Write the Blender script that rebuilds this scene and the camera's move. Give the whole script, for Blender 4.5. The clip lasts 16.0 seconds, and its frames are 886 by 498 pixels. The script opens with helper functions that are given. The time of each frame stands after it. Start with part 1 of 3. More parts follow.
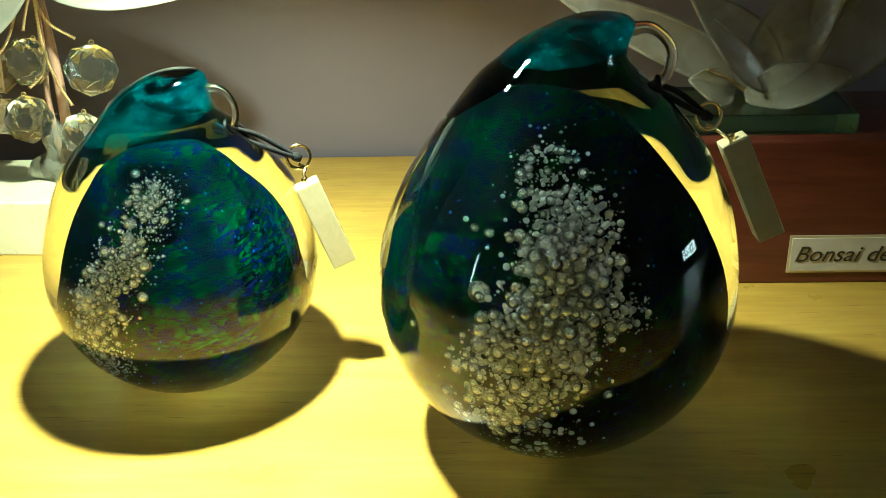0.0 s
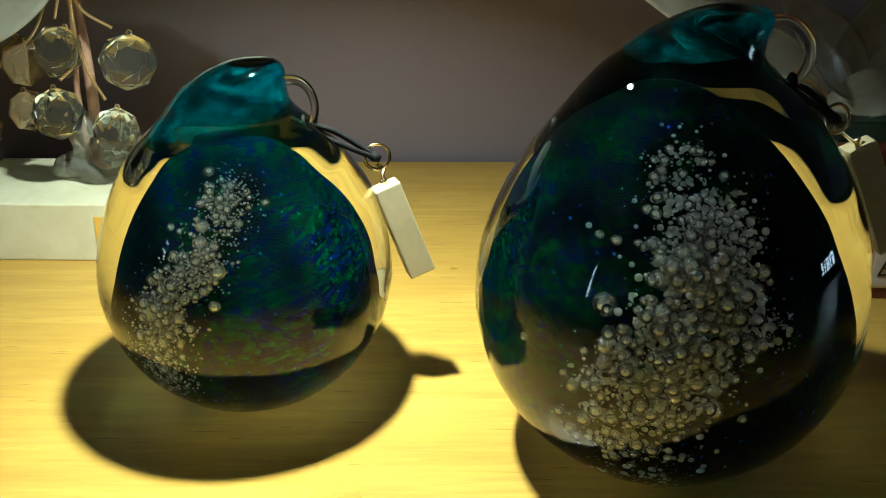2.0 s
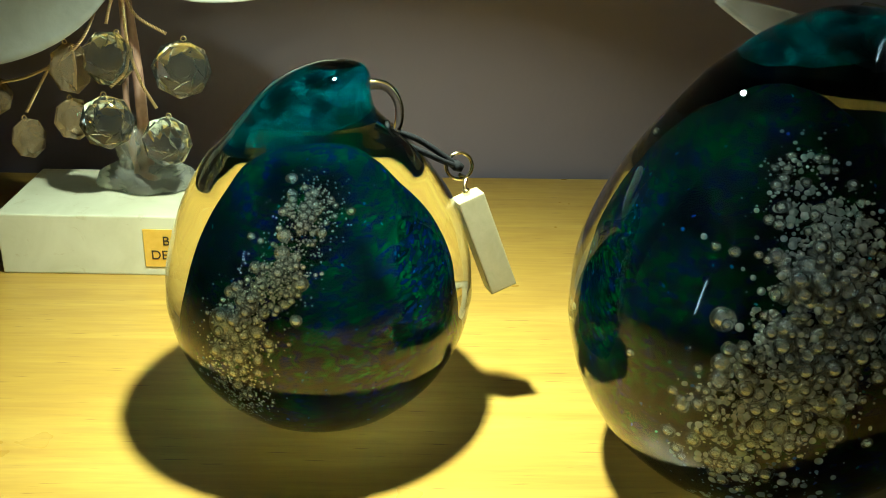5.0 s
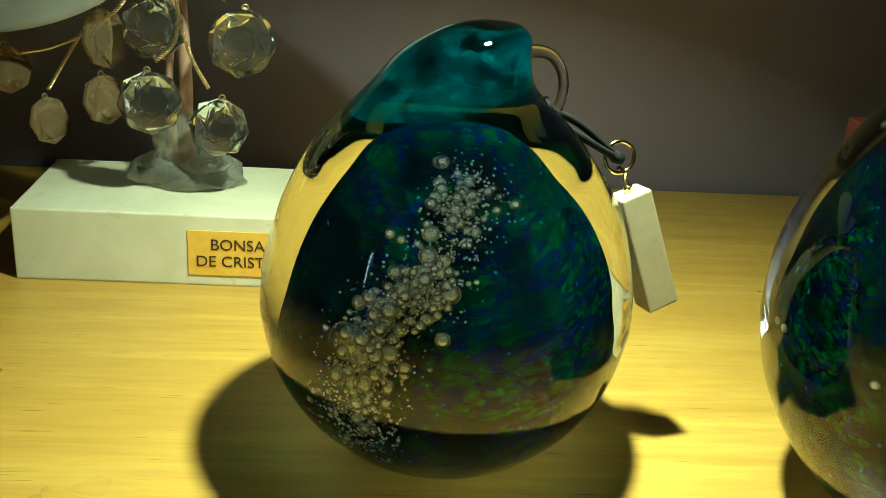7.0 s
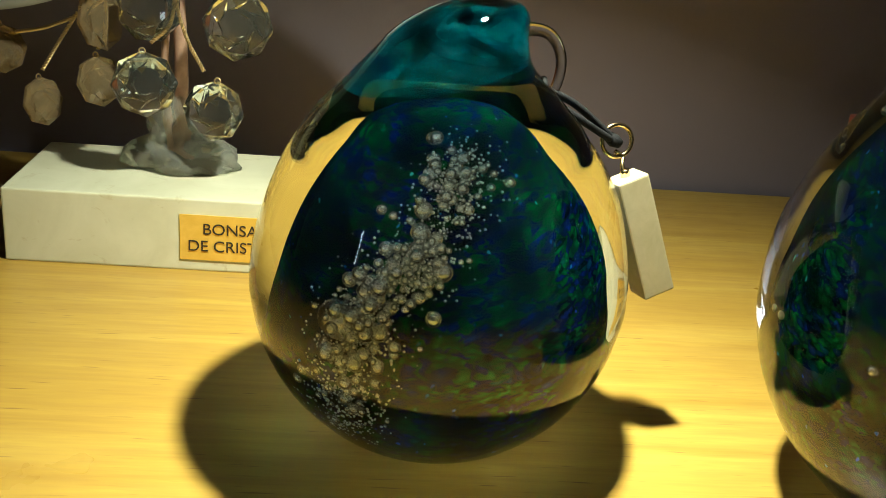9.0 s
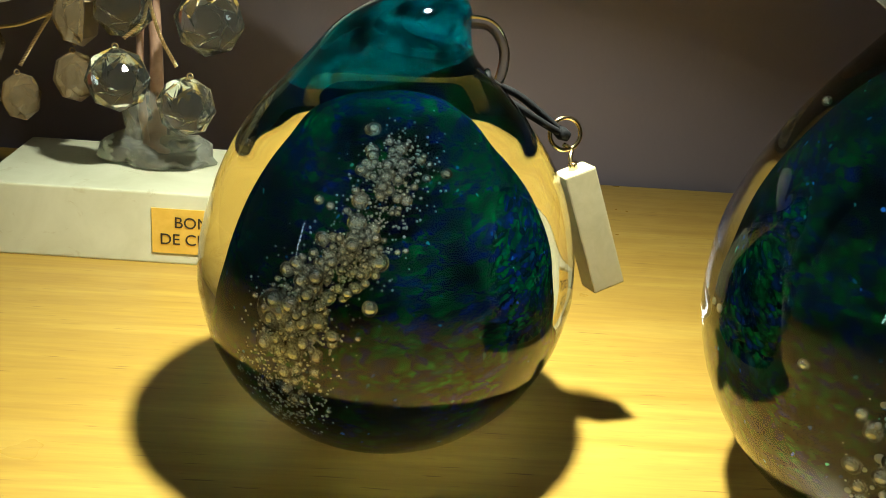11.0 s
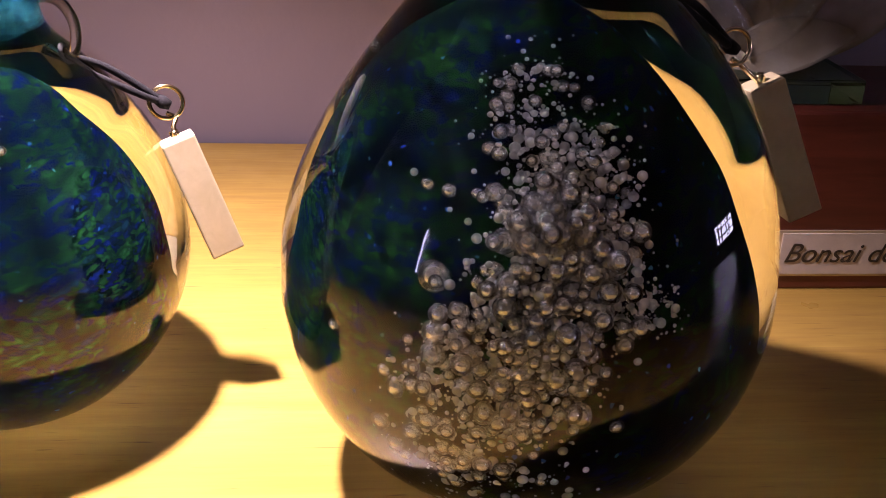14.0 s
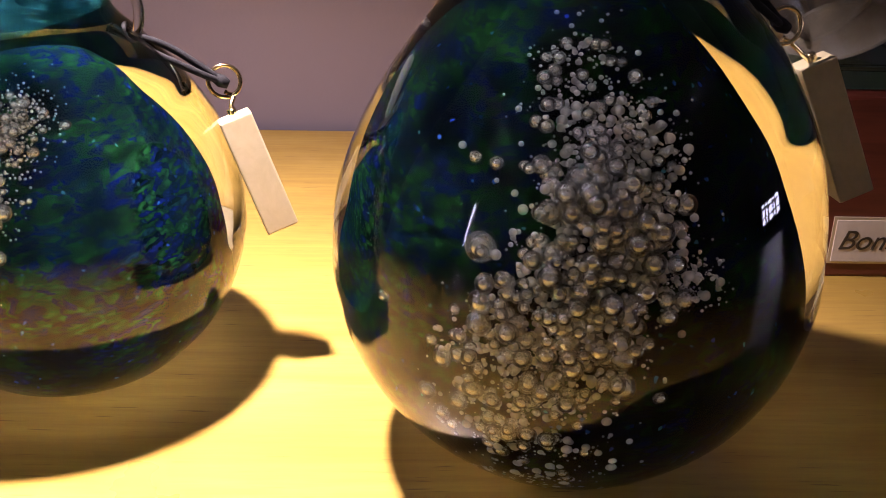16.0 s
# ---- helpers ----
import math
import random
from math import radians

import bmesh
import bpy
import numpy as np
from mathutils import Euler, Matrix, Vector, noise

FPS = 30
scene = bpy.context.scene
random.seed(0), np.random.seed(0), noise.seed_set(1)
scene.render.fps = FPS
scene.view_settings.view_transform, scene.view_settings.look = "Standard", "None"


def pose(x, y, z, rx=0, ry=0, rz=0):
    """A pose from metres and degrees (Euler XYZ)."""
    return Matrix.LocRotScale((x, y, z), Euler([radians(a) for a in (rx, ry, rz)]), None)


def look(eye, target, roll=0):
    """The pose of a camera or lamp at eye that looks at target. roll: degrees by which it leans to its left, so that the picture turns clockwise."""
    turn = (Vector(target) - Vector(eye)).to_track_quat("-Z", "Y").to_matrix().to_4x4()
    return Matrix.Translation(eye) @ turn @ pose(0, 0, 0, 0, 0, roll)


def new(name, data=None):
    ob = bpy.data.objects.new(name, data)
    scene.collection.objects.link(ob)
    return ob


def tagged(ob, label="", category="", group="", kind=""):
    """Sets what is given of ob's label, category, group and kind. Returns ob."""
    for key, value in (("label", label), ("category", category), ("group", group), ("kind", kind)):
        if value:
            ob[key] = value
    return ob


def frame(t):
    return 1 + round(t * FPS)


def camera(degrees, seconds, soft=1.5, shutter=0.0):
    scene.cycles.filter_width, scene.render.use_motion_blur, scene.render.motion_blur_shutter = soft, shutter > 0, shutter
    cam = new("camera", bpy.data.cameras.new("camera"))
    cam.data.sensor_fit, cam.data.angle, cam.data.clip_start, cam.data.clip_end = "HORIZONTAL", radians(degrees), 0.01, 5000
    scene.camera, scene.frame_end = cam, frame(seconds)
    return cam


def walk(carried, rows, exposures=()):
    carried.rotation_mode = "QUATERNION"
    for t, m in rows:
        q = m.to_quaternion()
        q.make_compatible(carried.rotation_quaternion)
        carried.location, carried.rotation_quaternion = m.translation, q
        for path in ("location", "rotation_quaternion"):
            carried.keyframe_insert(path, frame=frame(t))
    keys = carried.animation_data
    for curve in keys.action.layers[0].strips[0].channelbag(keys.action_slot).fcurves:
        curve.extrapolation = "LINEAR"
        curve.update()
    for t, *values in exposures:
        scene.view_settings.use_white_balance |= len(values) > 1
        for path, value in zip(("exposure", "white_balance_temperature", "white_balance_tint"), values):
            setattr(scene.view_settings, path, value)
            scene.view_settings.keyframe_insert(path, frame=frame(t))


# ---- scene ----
cam = camera(46.0, 16.0, soft=0.7)
PATH = [
    (0, (0.077, 0.075, 0.24), (-0.006, 1.872, -0.632), -1.7),
    (0.5, (0.055, 0.085, 0.237), (-0.017, 1.88, -0.641), -1.5),
    (1, (0.029, 0.089, 0.238), (-0.019, 1.878, -0.654), -1.2),
    (1.5, (0.031, 0.096, 0.241), (0.003, 1.88, -0.664), -1.1),
    (2, (0.025, 0.101, 0.226), (0.03, 1.911, -0.626), 0.2),
    (2.5, (0.019, 0.107, 0.225), (0.013, 1.914, -0.632), -0.0),
    (3, (0.011, 0.108, 0.219), (0.014, 1.925, -0.617), 0.8),
    (5.5, (-0.028, 0.121, 0.212), (0.015, 1.951, -0.594), 1.3),
    (6, (-0.067, 0.147, 0.195), (0.03, 1.979, -0.601), 3.0),
    (6.5, (-0.074, 0.173, 0.181), (0.077, 2.013, -0.589), 3.7),
    (7, (-0.075, 0.176, 0.18), (0.084, 2.02, -0.579), 3.8),
    (7.5, (-0.072, 0.176, 0.178), (0.084, 2.023, -0.574), 3.6),
    (8, (-0.077, 0.173, 0.176), (0.102, 2.023, -0.562), 4.4),
    (8.5, (-0.075, 0.177, 0.171), (0.098, 2.026, -0.569), 4.7),
    (11, (-0.049, 0.173, 0.17), (0.057, 2.029, -0.569), 4.6),
    (11.5, (-0.032, 0.159, 0.178), (0.142, 2.003, -0.576), 4.4),
    (12, (-0.005, 0.159, 0.176), (0.177, 2.0, -0.585), 3.7),
    (12.5, (0.02, 0.163, 0.174), (0.195, 2.002, -0.593), 2.9),
    (13, (0.046, 0.162, 0.177), (0.221, 1.997, -0.599), 2.4),
    (13.5, (0.059, 0.167, 0.173), (0.239, 1.994, -0.619), 2.4),
    (14, (0.057, 0.166, 0.178), (0.223, 1.988, -0.63), 2.1),
    (14.5, (0.058, 0.166, 0.173), (0.232, 1.989, -0.631), 2.1),
    (15, (0.058, 0.164, 0.173), (0.208, 1.991, -0.627), 1.9),
    (15.5, (0.059, 0.161, 0.171), (0.174, 1.993, -0.624), 1.8),
    (16, (0.059, 0.159, 0.174), (0.116, 1.985, -0.638), 1.4),
]
walk(cam, [(t, look(eye, target, roll)) for t, eye, target, roll in PATH], exposures=[(0, 0.4, 6000, -28), (1.2, -0.2, 5950, -4), (2.0, -0.6, 5600, -12), (3.2, -0.6, 5650, -18), (5.5, -0.5, 5800, -28), (6.5, -0.85, 5950, -46), (7, -0.75, 6050, -32), (7.5, -0.75, 6200, -15), (8.5, -0.7, 6300, -8), (11, -0.65, 6100, -8), (12, -0.5, 5600, -4), (13, -0.05, 6150, 62), (16, 0.1, 6300, 45)])

# ---- world and lights ----
world = bpy.data.worlds.new("world")
scene.world = world
world.use_nodes = True
wn = world.node_tree
sky = wn.nodes.new("ShaderNodeTexSky")
sky.sky_type, sky.sun_disc, sky.sun_elevation, sky.sun_rotation = "NISHITA", False, radians(30), radians(80)
wn.links.new(sky.outputs[0], wn.nodes["Background"].inputs[0])
wn.nodes["Background"].inputs[1].default_value = 0.12

LAMP = (-0.028, 0.456, 0.275)
lamp_data = bpy.data.lights.new("desk_lamp_light", "AREA")
lamp_data.shape, lamp_data.size, lamp_data.energy, lamp_data.color = "DISK", 0.019, 2.5, (1.0, 0.94, 0.80)
lamp_data.spread = radians(120)
lamp = new("desk_lamp_light", lamp_data)
lamp.matrix_world = look(LAMP, (-0.035, 0.440, 0.0))


# ---- materials ----
def rgba(c):
    return (*c, 1.0)


class Mat:
    """A node material with a few short-hands."""

    def __init__(self, name, rough=0.5, metal=0.0, color=(0.5, 0.5, 0.5), **extra):
        self.m = bpy.data.materials.new(name)
        self.m.use_nodes = True
        self.t = self.m.node_tree
        self.b = self.t.nodes["Principled BSDF"]
        self.set("Base Color", rgba(color))
        self.set("Roughness", rough)
        self.set("Metallic", metal)
        for key, value in extra.items():
            self.set(key.replace("_", " "), value)
        self.coord = None

    def set(self, key, value):
        self.b.inputs[key].default_value = value

    def node(self, kind, **props):
        n = self.t.nodes.new(kind)
        for key, value in props.items():
            if key in n.inputs:
                n.inputs[key].default_value = value
        return n

    def link(self, a, b):
        self.t.links.new(a, b)

    def place(self, scale=(1, 1, 1), turn=(0, 0, 0)):
        if not self.coord:
            self.coord = self.node("ShaderNodeTexCoord")
        mp = self.node("ShaderNodeMapping")
        mp.inputs["Scale"].default_value = scale
        mp.inputs["Rotation"].default_value = turn
        self.link(self.coord.outputs["Object"], mp.inputs[0])
        return mp.outputs[0]

    def noise(self, at, scale, detail=4.0, rough=0.55, warp=0.0):
        n = self.node("ShaderNodeTexNoise", Scale=scale, Detail=detail, Roughness=rough, Distortion=warp)
        self.link(at, n.inputs["Vector"])
        return n.outputs["Fac"]

    def ramp(self, fac, *stops):
        r = self.node("ShaderNodeValToRGB")
        e = r.color_ramp.elements
        while len(e) < len(stops):
            e.new(0.5)
        for el, (p, c) in zip(e, stops):
            el.position, el.color = p, rgba(c)
        self.link(fac, r.inputs[0])
        return r.outputs[0]

    def mix(self, fac, a, b, kind="MIX"):
        n = self.node("ShaderNodeMix")
        n.data_type, n.blend_type = "RGBA", kind
        if isinstance(fac, float):
            n.inputs[0].default_value = fac
        else:
            self.link(fac, n.inputs[0])
        for socket, value in ((n.inputs[6], a), (n.inputs[7], b)):
            if isinstance(value, tuple):
                socket.default_value = rgba(value)
            else:
                self.link(value, socket)
        return n.outputs[2]

    def bump(self, height, strength, distance=0.001):
        n = self.node("ShaderNodeBump", Strength=strength, Distance=distance)
        self.link(height, n.inputs["Height"])
        self.link(n.outputs[0], self.b.inputs["Normal"])


def glass_mat(name, color=(1, 1, 1), ior=1.5, rough=0.0):
    m = bpy.data.materials.new(name)
    m.use_nodes = True
    t = m.node_tree
    t.nodes.clear()
    g = t.nodes.new("ShaderNodeBsdfGlass")
    g.inputs["Color"].default_value, g.inputs["IOR"].default_value, g.inputs["Roughness"].default_value = rgba(color), ior, rough
    o = t.nodes.new("ShaderNodeOutputMaterial")
    t.links.new(g.outputs[0], o.inputs[0])
    return m


def wood_table():
    w = Mat("varnished_beech", rough=0.32, Specular_IOR_Level=0.35)
    at = w.place((1, 1, 1))
    long_at = w.place((2.2, 26, 10), (0, 0, radians(4)))
    fine_at = w.place((30, 420, 60), (0, 0, radians(3)))
    broad = w.noise(long_at, 2.2, 5, 0.6, 1.4)
    fine = w.noise(fine_at, 1.0, 3, 0.6)
    flecks = w.noise(w.place((55, 700, 80)), 1.0, 2, 0.5)
    base = w.ramp(broad, (0.28, (0.34, 0.205, 0.034)), (0.5, (0.41, 0.26, 0.048)), (0.72, (0.47, 0.32, 0.065)))
    streak = w.mix(w.ramp(fine, (0.35, (0.0, 0.0, 0.0)), (0.75, (0.5, 0.5, 0.5))), base, (0.27, 0.14, 0.036))
    fleck = w.mix(w.ramp(flecks, (0.66, (0, 0, 0)), (0.74, (0.75, 0.75, 0.75))), streak, (0.17, 0.08, 0.022))
    w.link(fleck, w.b.inputs["Base Color"])
    w.link(w.ramp(w.noise(at, 22, 4), (0.3, (0.26, 0.26, 0.26)), (0.7, (0.42, 0.42, 0.42))), w.b.inputs["Roughness"])
    w.bump(fine, 0.12, 0.0004)
    return w.m


def wall_paint(name, color, dark):
    w = Mat(name, rough=0.85)
    at = w.place()
    w.link(w.ramp(w.noise(at, 3.5, 5), (0.3, dark), (0.7, color)), w.b.inputs["Base Color"])
    w.bump(w.noise(at, 260, 3), 0.25, 0.0006)
    return w.m


def core_glass(name, deep, green, blue, cells):
    """Mottled colour frit: flakes of green and blue on near-black glass."""
    w = Mat(name, rough=0.9, Specular_IOR_Level=0.0)
    at = w.place((1, 1, 1.7))
    wob = w.noise(at, cells * 0.35, 3)
    v = w.node("ShaderNodeTexVoronoi", Scale=cells)
    warp = w.node("ShaderNodeVectorMath")
    warp.operation = "MULTIPLY_ADD"
    warp.inputs[1].default_value = (0.012, 0.012, 0.012)
    w.link(wob, warp.inputs[0])
    w.link(at, warp.inputs[2])
    w.link(warp.outputs[0], v.inputs["Vector"])
    pick = w.node("ShaderNodeSeparateColor")
    w.link(v.outputs["Color"], pick.inputs[0])
    hue = w.ramp(pick.outputs[0], (0.0, blue), (0.36, deep), (0.55, green), (0.85, tuple(0.6 * c for c in green)), (1.0, blue))
    big = w.noise(w.place(), 60, 4)
    shade = w.mix(w.ramp(big, (0.42, (0, 0, 0)), (0.62, (0.9, 0.9, 0.9))), hue, deep)
    edge = w.mix(w.ramp(v.outputs["Distance"], (0.15, (0, 0, 0)), (0.6, (0.7, 0.7, 0.7))), shade, deep)
    g = w.node("ShaderNodeTexVoronoi", Scale=cells * 3.4)
    w.link(w.place(), g.inputs["Vector"])
    gp = w.node("ShaderNodeSeparateColor")
    w.link(g.outputs["Color"], gp.inputs[0])
    spark = w.ramp(gp.outputs[1], (0.9955, (0, 0, 0)), (0.998, (1, 1, 1)))
    glint = w.ramp(gp.outputs[2], (0.0, (0.02, 0.06, 0.60)), (0.6, (0.03, 0.22, 0.55)), (1.0, (0.12, 0.50, 0.42)))
    fleck = w.mix(spark, edge, glint)
    w.link(fleck, w.b.inputs["Base Color"])
    return w.m


def tint_filter(name):
    """Coloured glass drawn out into streaks within clear glass: it tints what is seen through it, with no bend of its own."""
    w = Mat(name)
    t = w.t
    at = w.place((0.55, 0.5, 2.2), (0, radians(34), 0))
    streaks = w.noise(at, 210, 5, 0.62, 1.6)
    drift = w.noise(w.place((1, 1, 1.4)), 110, 3, 0.5, 0.8)
    body = w.ramp(streaks, (0.34, (0.003, 0.025, 0.09)), (0.45, (0.006, 0.18, 0.26)), (0.54, (0.05, 0.60, 0.56)), (0.60, (0.008, 0.10, 0.26)), (0.68, (0.30, 0.92, 0.62)))
    through_c = w.ramp(streaks, (0.34, (0.10, 0.34, 0.55)), (0.46, (0.46, 0.88, 0.90)), (0.57, (0.20, 0.55, 0.70)), (0.68, (0.85, 1.0, 0.96)))
    tr, df, mx, tl, ad = (w.node(k) for k in ("ShaderNodeBsdfTransparent", "ShaderNodeBsdfDiffuse", "ShaderNodeMixShader", "ShaderNodeBsdfTranslucent", "ShaderNodeAddShader"))
    w.link(through_c, tr.inputs[0])
    w.link(body, df.inputs[0])
    w.link(w.ramp(drift, (0.42, (0.01, 0.01, 0.01)), (0.72, (0.20, 0.20, 0.20))), mx.inputs[0])
    w.link(tr.outputs[0], mx.inputs[1])
    w.link(body, tl.inputs[0])
    w.link(df.outputs[0], ad.inputs[0])
    w.link(tl.outputs[0], ad.inputs[1])
    w.link(ad.outputs[0], mx.inputs[2])
    w.link(mx.outputs[0], t.nodes["Material Output"].inputs[0])
    t.nodes.remove(w.b)
    return w.m


def mottled(name, a, b, scale, rough, bump=0.0, **extra):
    w = Mat(name, rough=rough, **extra)
    at = w.place()
    f = w.noise(at, scale, 6, 0.6, 0.6)
    w.link(w.ramp(f, (0.32, a), (0.68, b)), w.b.inputs["Base Color"])
    if bump:
        w.bump(w.noise(at, scale * 9, 3), bump, 0.0004)
    return w.m


def block_wood():
    w = Mat("dark_mahogany", rough=0.34)
    f = w.noise(w.place((6, 40, 60)), 2.5, 5, 0.6, 0.8)
    w.link(w.ramp(f, (0.3, (0.075, 0.017, 0.010)), (0.7, (0.150, 0.036, 0.020))), w.b.inputs["Base Color"])
    w.bump(f, 0.1, 0.0004)
    return w.m


M_TABLE = wood_table()
M_WALL = wall_paint("mauve_wall_paint", (0.25, 0.215, 0.265), (0.22, 0.19, 0.24))
M_ROOM = wall_paint("pale_wall_paint", (0.55, 0.52, 0.48), (0.48, 0.45, 0.42))
M_FLOOR = mottled("brown_floor", (0.10, 0.06, 0.035), (0.16, 0.10, 0.06), 6, 0.5)
M_CLEAR = glass_mat("clear_glass", (0.985, 1.0, 0.995), 1.5)
def bubble_mat(name, lobes):
    """The skin of an air bubble within glass: clear, with mirror and softer gleams (roughness, share)."""
    m = glass_mat(name, (1, 1, 1), 1 / 1.5)
    t = m.node_tree
    last = t.nodes["Glass BSDF"].outputs[0]
    for rough, share in lobes:
        gleam, mix = t.nodes.new("ShaderNodeBsdfGlossy"), t.nodes.new("ShaderNodeMixShader")
        gleam.inputs["Color"].default_value, gleam.inputs["Roughness"].default_value, mix.inputs[0].default_value = (0.90, 0.96, 1.0, 1), rough, share
        t.links.new(last, mix.inputs[1])
        t.links.new(gleam.outputs[0], mix.inputs[2])
        last = mix.outputs[0]
    t.links.new(last, t.nodes["Material Output"].inputs[0])
    return m


M_AIR = bubble_mat("air_bubble", ((0.02, 0.31), (0.25, 0.33)))
M_FINE_AIR = bubble_mat("fine_air_bubble", ((0.02, 0.30), (0.34, 0.46)))
M_CRYSTAL = Mat("cut_crystal", rough=0.0, color=(0.92, 0.95, 0.86), Transmission_Weight=0.985, IOR=1.58).m
M_LEAFGLASS = mottled("frosted_leaf_glass", (0.62, 0.62, 0.52), (0.78, 0.78, 0.68), 60, 0.35, 0.3, Transmission_Weight=0.55)
M_ACRYLIC = mottled("clear_acrylic", (0.74, 0.64, 0.46), (0.94, 0.91, 0.82), 90, 0.08, 0.35, Transmission_Weight=0.78)
M_SMOKE = Mat("smoky_crystal", rough=0.0, color=(0.55, 0.42, 0.24), Transmission_Weight=0.80, IOR=1.54).m
M_SLAB = glass_mat("green_edge_glass", (0.72, 0.90, 0.80), 1.5, 0.05)
M_CORE_S = core_glass("blue_green_frit", (0.0008, 0.0026, 0.006), (0.010, 0.12, 0.032), (0.004, 0.013, 0.17), 390)
M_CORE_B = core_glass("deep_green_frit", (0.0004, 0.0010, 0.0016), (0.006, 0.062, 0.011), (0.002, 0.006, 0.07), 350)
M_TEAL = tint_filter("teal_colour_swirl")
_mm = Mat("aged_white_marble", rough=0.3)
_at = _mm.place()
_veins = _mm.ramp(_mm.noise(_at, 40, 6, 0.6, 0.6), (0.32, (0.56, 0.54, 0.38)), (0.68, (0.66, 0.64, 0.48)))
_stain = _mm.ramp(_mm.noise(_mm.place((1, 1, 1.6)), 85, 5, 0.7, 1.2), (0.60, (0, 0, 0)), (0.74, (0.7, 0.7, 0.7)))
_mm.link(_mm.mix(_stain, _veins, (0.42, 0.34, 0.16)), _mm.b.inputs["Base Color"])
_mm.bump(_mm.noise(_at, 300, 3), 0.08, 0.0004)
M_MARBLE = _mm.m
M_TAG = mottled("cream_resin", (0.48, 0.42, 0.25), (0.56, 0.49, 0.31), 160, 0.42, 0.06)
M_CORD = mottled("black_waxed_cord", (0.004, 0.004, 0.005), (0.012, 0.012, 0.013), 900, 0.85, 0.4, Specular_IOR_Level=0.15)
M_GOLD = Mat("gold_metal", rough=0.16, metal=1.0, color=(0.92, 0.74, 0.42)).m
M_WIRE = Mat("gilt_wire", rough=0.28, metal=1.0, color=(0.80, 0.62, 0.33)).m
M_TRUNK = mottled("pink_brown_stem", (0.30, 0.17, 0.12), (0.46, 0.29, 0.20), 120, 0.4, 0.2)
M_BLOCK = block_wood()
M_LABEL = mottled("gold_foil_label", (0.72, 0.45, 0.07), (0.82, 0.55, 0.12), 130, 0.35, 0.05, Metallic=0.25)
M_INK = Mat("dark_ink", rough=0.6, color=(0.03, 0.022, 0.012)).m
M_PLAQUE = mottled("ivory_plaque", (0.50, 0.45, 0.38), (0.60, 0.54, 0.47), 70, 0.4)
M_PLAQUE_RIM = Mat("plaque_rim", rough=0.35, metal=0.6, color=(0.60, 0.52, 0.38)).m
M_ROCK = mottled("grey_glass_rock", (0.66, 0.66, 0.56), (0.82, 0.82, 0.72), 90, 0.06, 0.2, Transmission_Weight=0.86)
M_STEM = mottled("amber_stem", (0.22, 0.13, 0.06), (0.42, 0.28, 0.13), 140, 0.25, 0.1)
M_FRAME = Mat("white_window_frame", rough=0.4, color=(0.7, 0.7, 0.7)).m


# ---- mesh helpers ----
def mesh_of(name, bm, material, smooth=True):
    me = bpy.data.meshes.new(name)
    bm.to_mesh(me)
    bm.free()
    me.materials.append(material)
    if smooth:
        for p in me.polygons:
            p.use_smooth = True
    return me


def part(name, bm, material, parent, label="", smooth=True):
    ob = new(name, mesh_of(name, bm, material, smooth))
    ob.parent = parent
    if label:
        ob["label"] = label
    return ob


def thing(name, at, label, category, group="", kind="", turn=0.0):
    ob = new(name)
    ob.empty_display_size = 0.02
    ob.matrix_world = pose(*at, 0, 0, turn)
    return tagged(ob, label, category, group, kind)


def box(x0, x1, y0, y1, z0, z1, bevel=0.0, seg=2):
    bm = bmesh.new()
    bmesh.ops.create_cube(bm, size=1.0)
    for v in bm.verts:
        v.co = Vector(((x0 + x1) / 2 + v.co.x * (x1 - x0), (y0 + y1) / 2 + v.co.y * (y1 - y0), (z0 + z1) / 2 + v.co.z * (z1 - z0)))
    if bevel:
        bmesh.ops.bevel(bm, geom=bm.edges[:], offset=bevel, segments=seg, affect="EDGES", profile=0.6)
    return bm


def catmull(points, n):
    """n points on a smooth curve through tuples of any length."""
    p = [Vector(q) for q in points]
    p = [2 * p[0] - p[1]] + p + [2 * p[-1] - p[-2]]
    out = []
    spans = len(p) - 3
    for i in range(n):
        u = i / (n - 1) * spans
        k = min(int(u), spans - 1)
        f = u - k
        a, b, c, d = p[k : k + 4]
        out.append(0.5 * ((2 * b) + (c - a) * f + (2 * a - 5 * b + 4 * c - d) * f * f + (3 * b - a - 3 * c + d) * f**3))
    return out


def stack(rings, seg=96, squash=1.0, wobble=0.0):
    """Closed body of rings (height, shift along x, radius)."""
    bm = bmesh.new()
    rows = []
    for z, dx, r in rings:
        row = []
        for j in range(seg):
            a = 2 * math.pi * j / seg
            rr = r * (1 + wobble * noise.noise(Vector((math.cos(a) * 1.3, math.sin(a) * 1.3, z * 30))))
            row.append(bm.verts.new((dx + rr * math.cos(a), squash * rr * math.sin(a), z)))
        rows.append(row)
    for a, b in zip(rows, rows[1:]):
        for j in range(seg):
            bm.faces.new((a[j], a[(j + 1) % seg], b[(j + 1) % seg], b[j]))
    for row, flip in ((rows[0], True), (rows[-1], False)):
        mid = bm.verts.new(sum((v.co for v in row), Vector()) / seg)
        for j in range(seg):
            f = (row[j], row[(j + 1) % seg], mid)
            bm.faces.new(f[::-1] if flip else f)
    bmesh.ops.recalc_face_normals(bm, faces=bm.faces[:])
    return bm


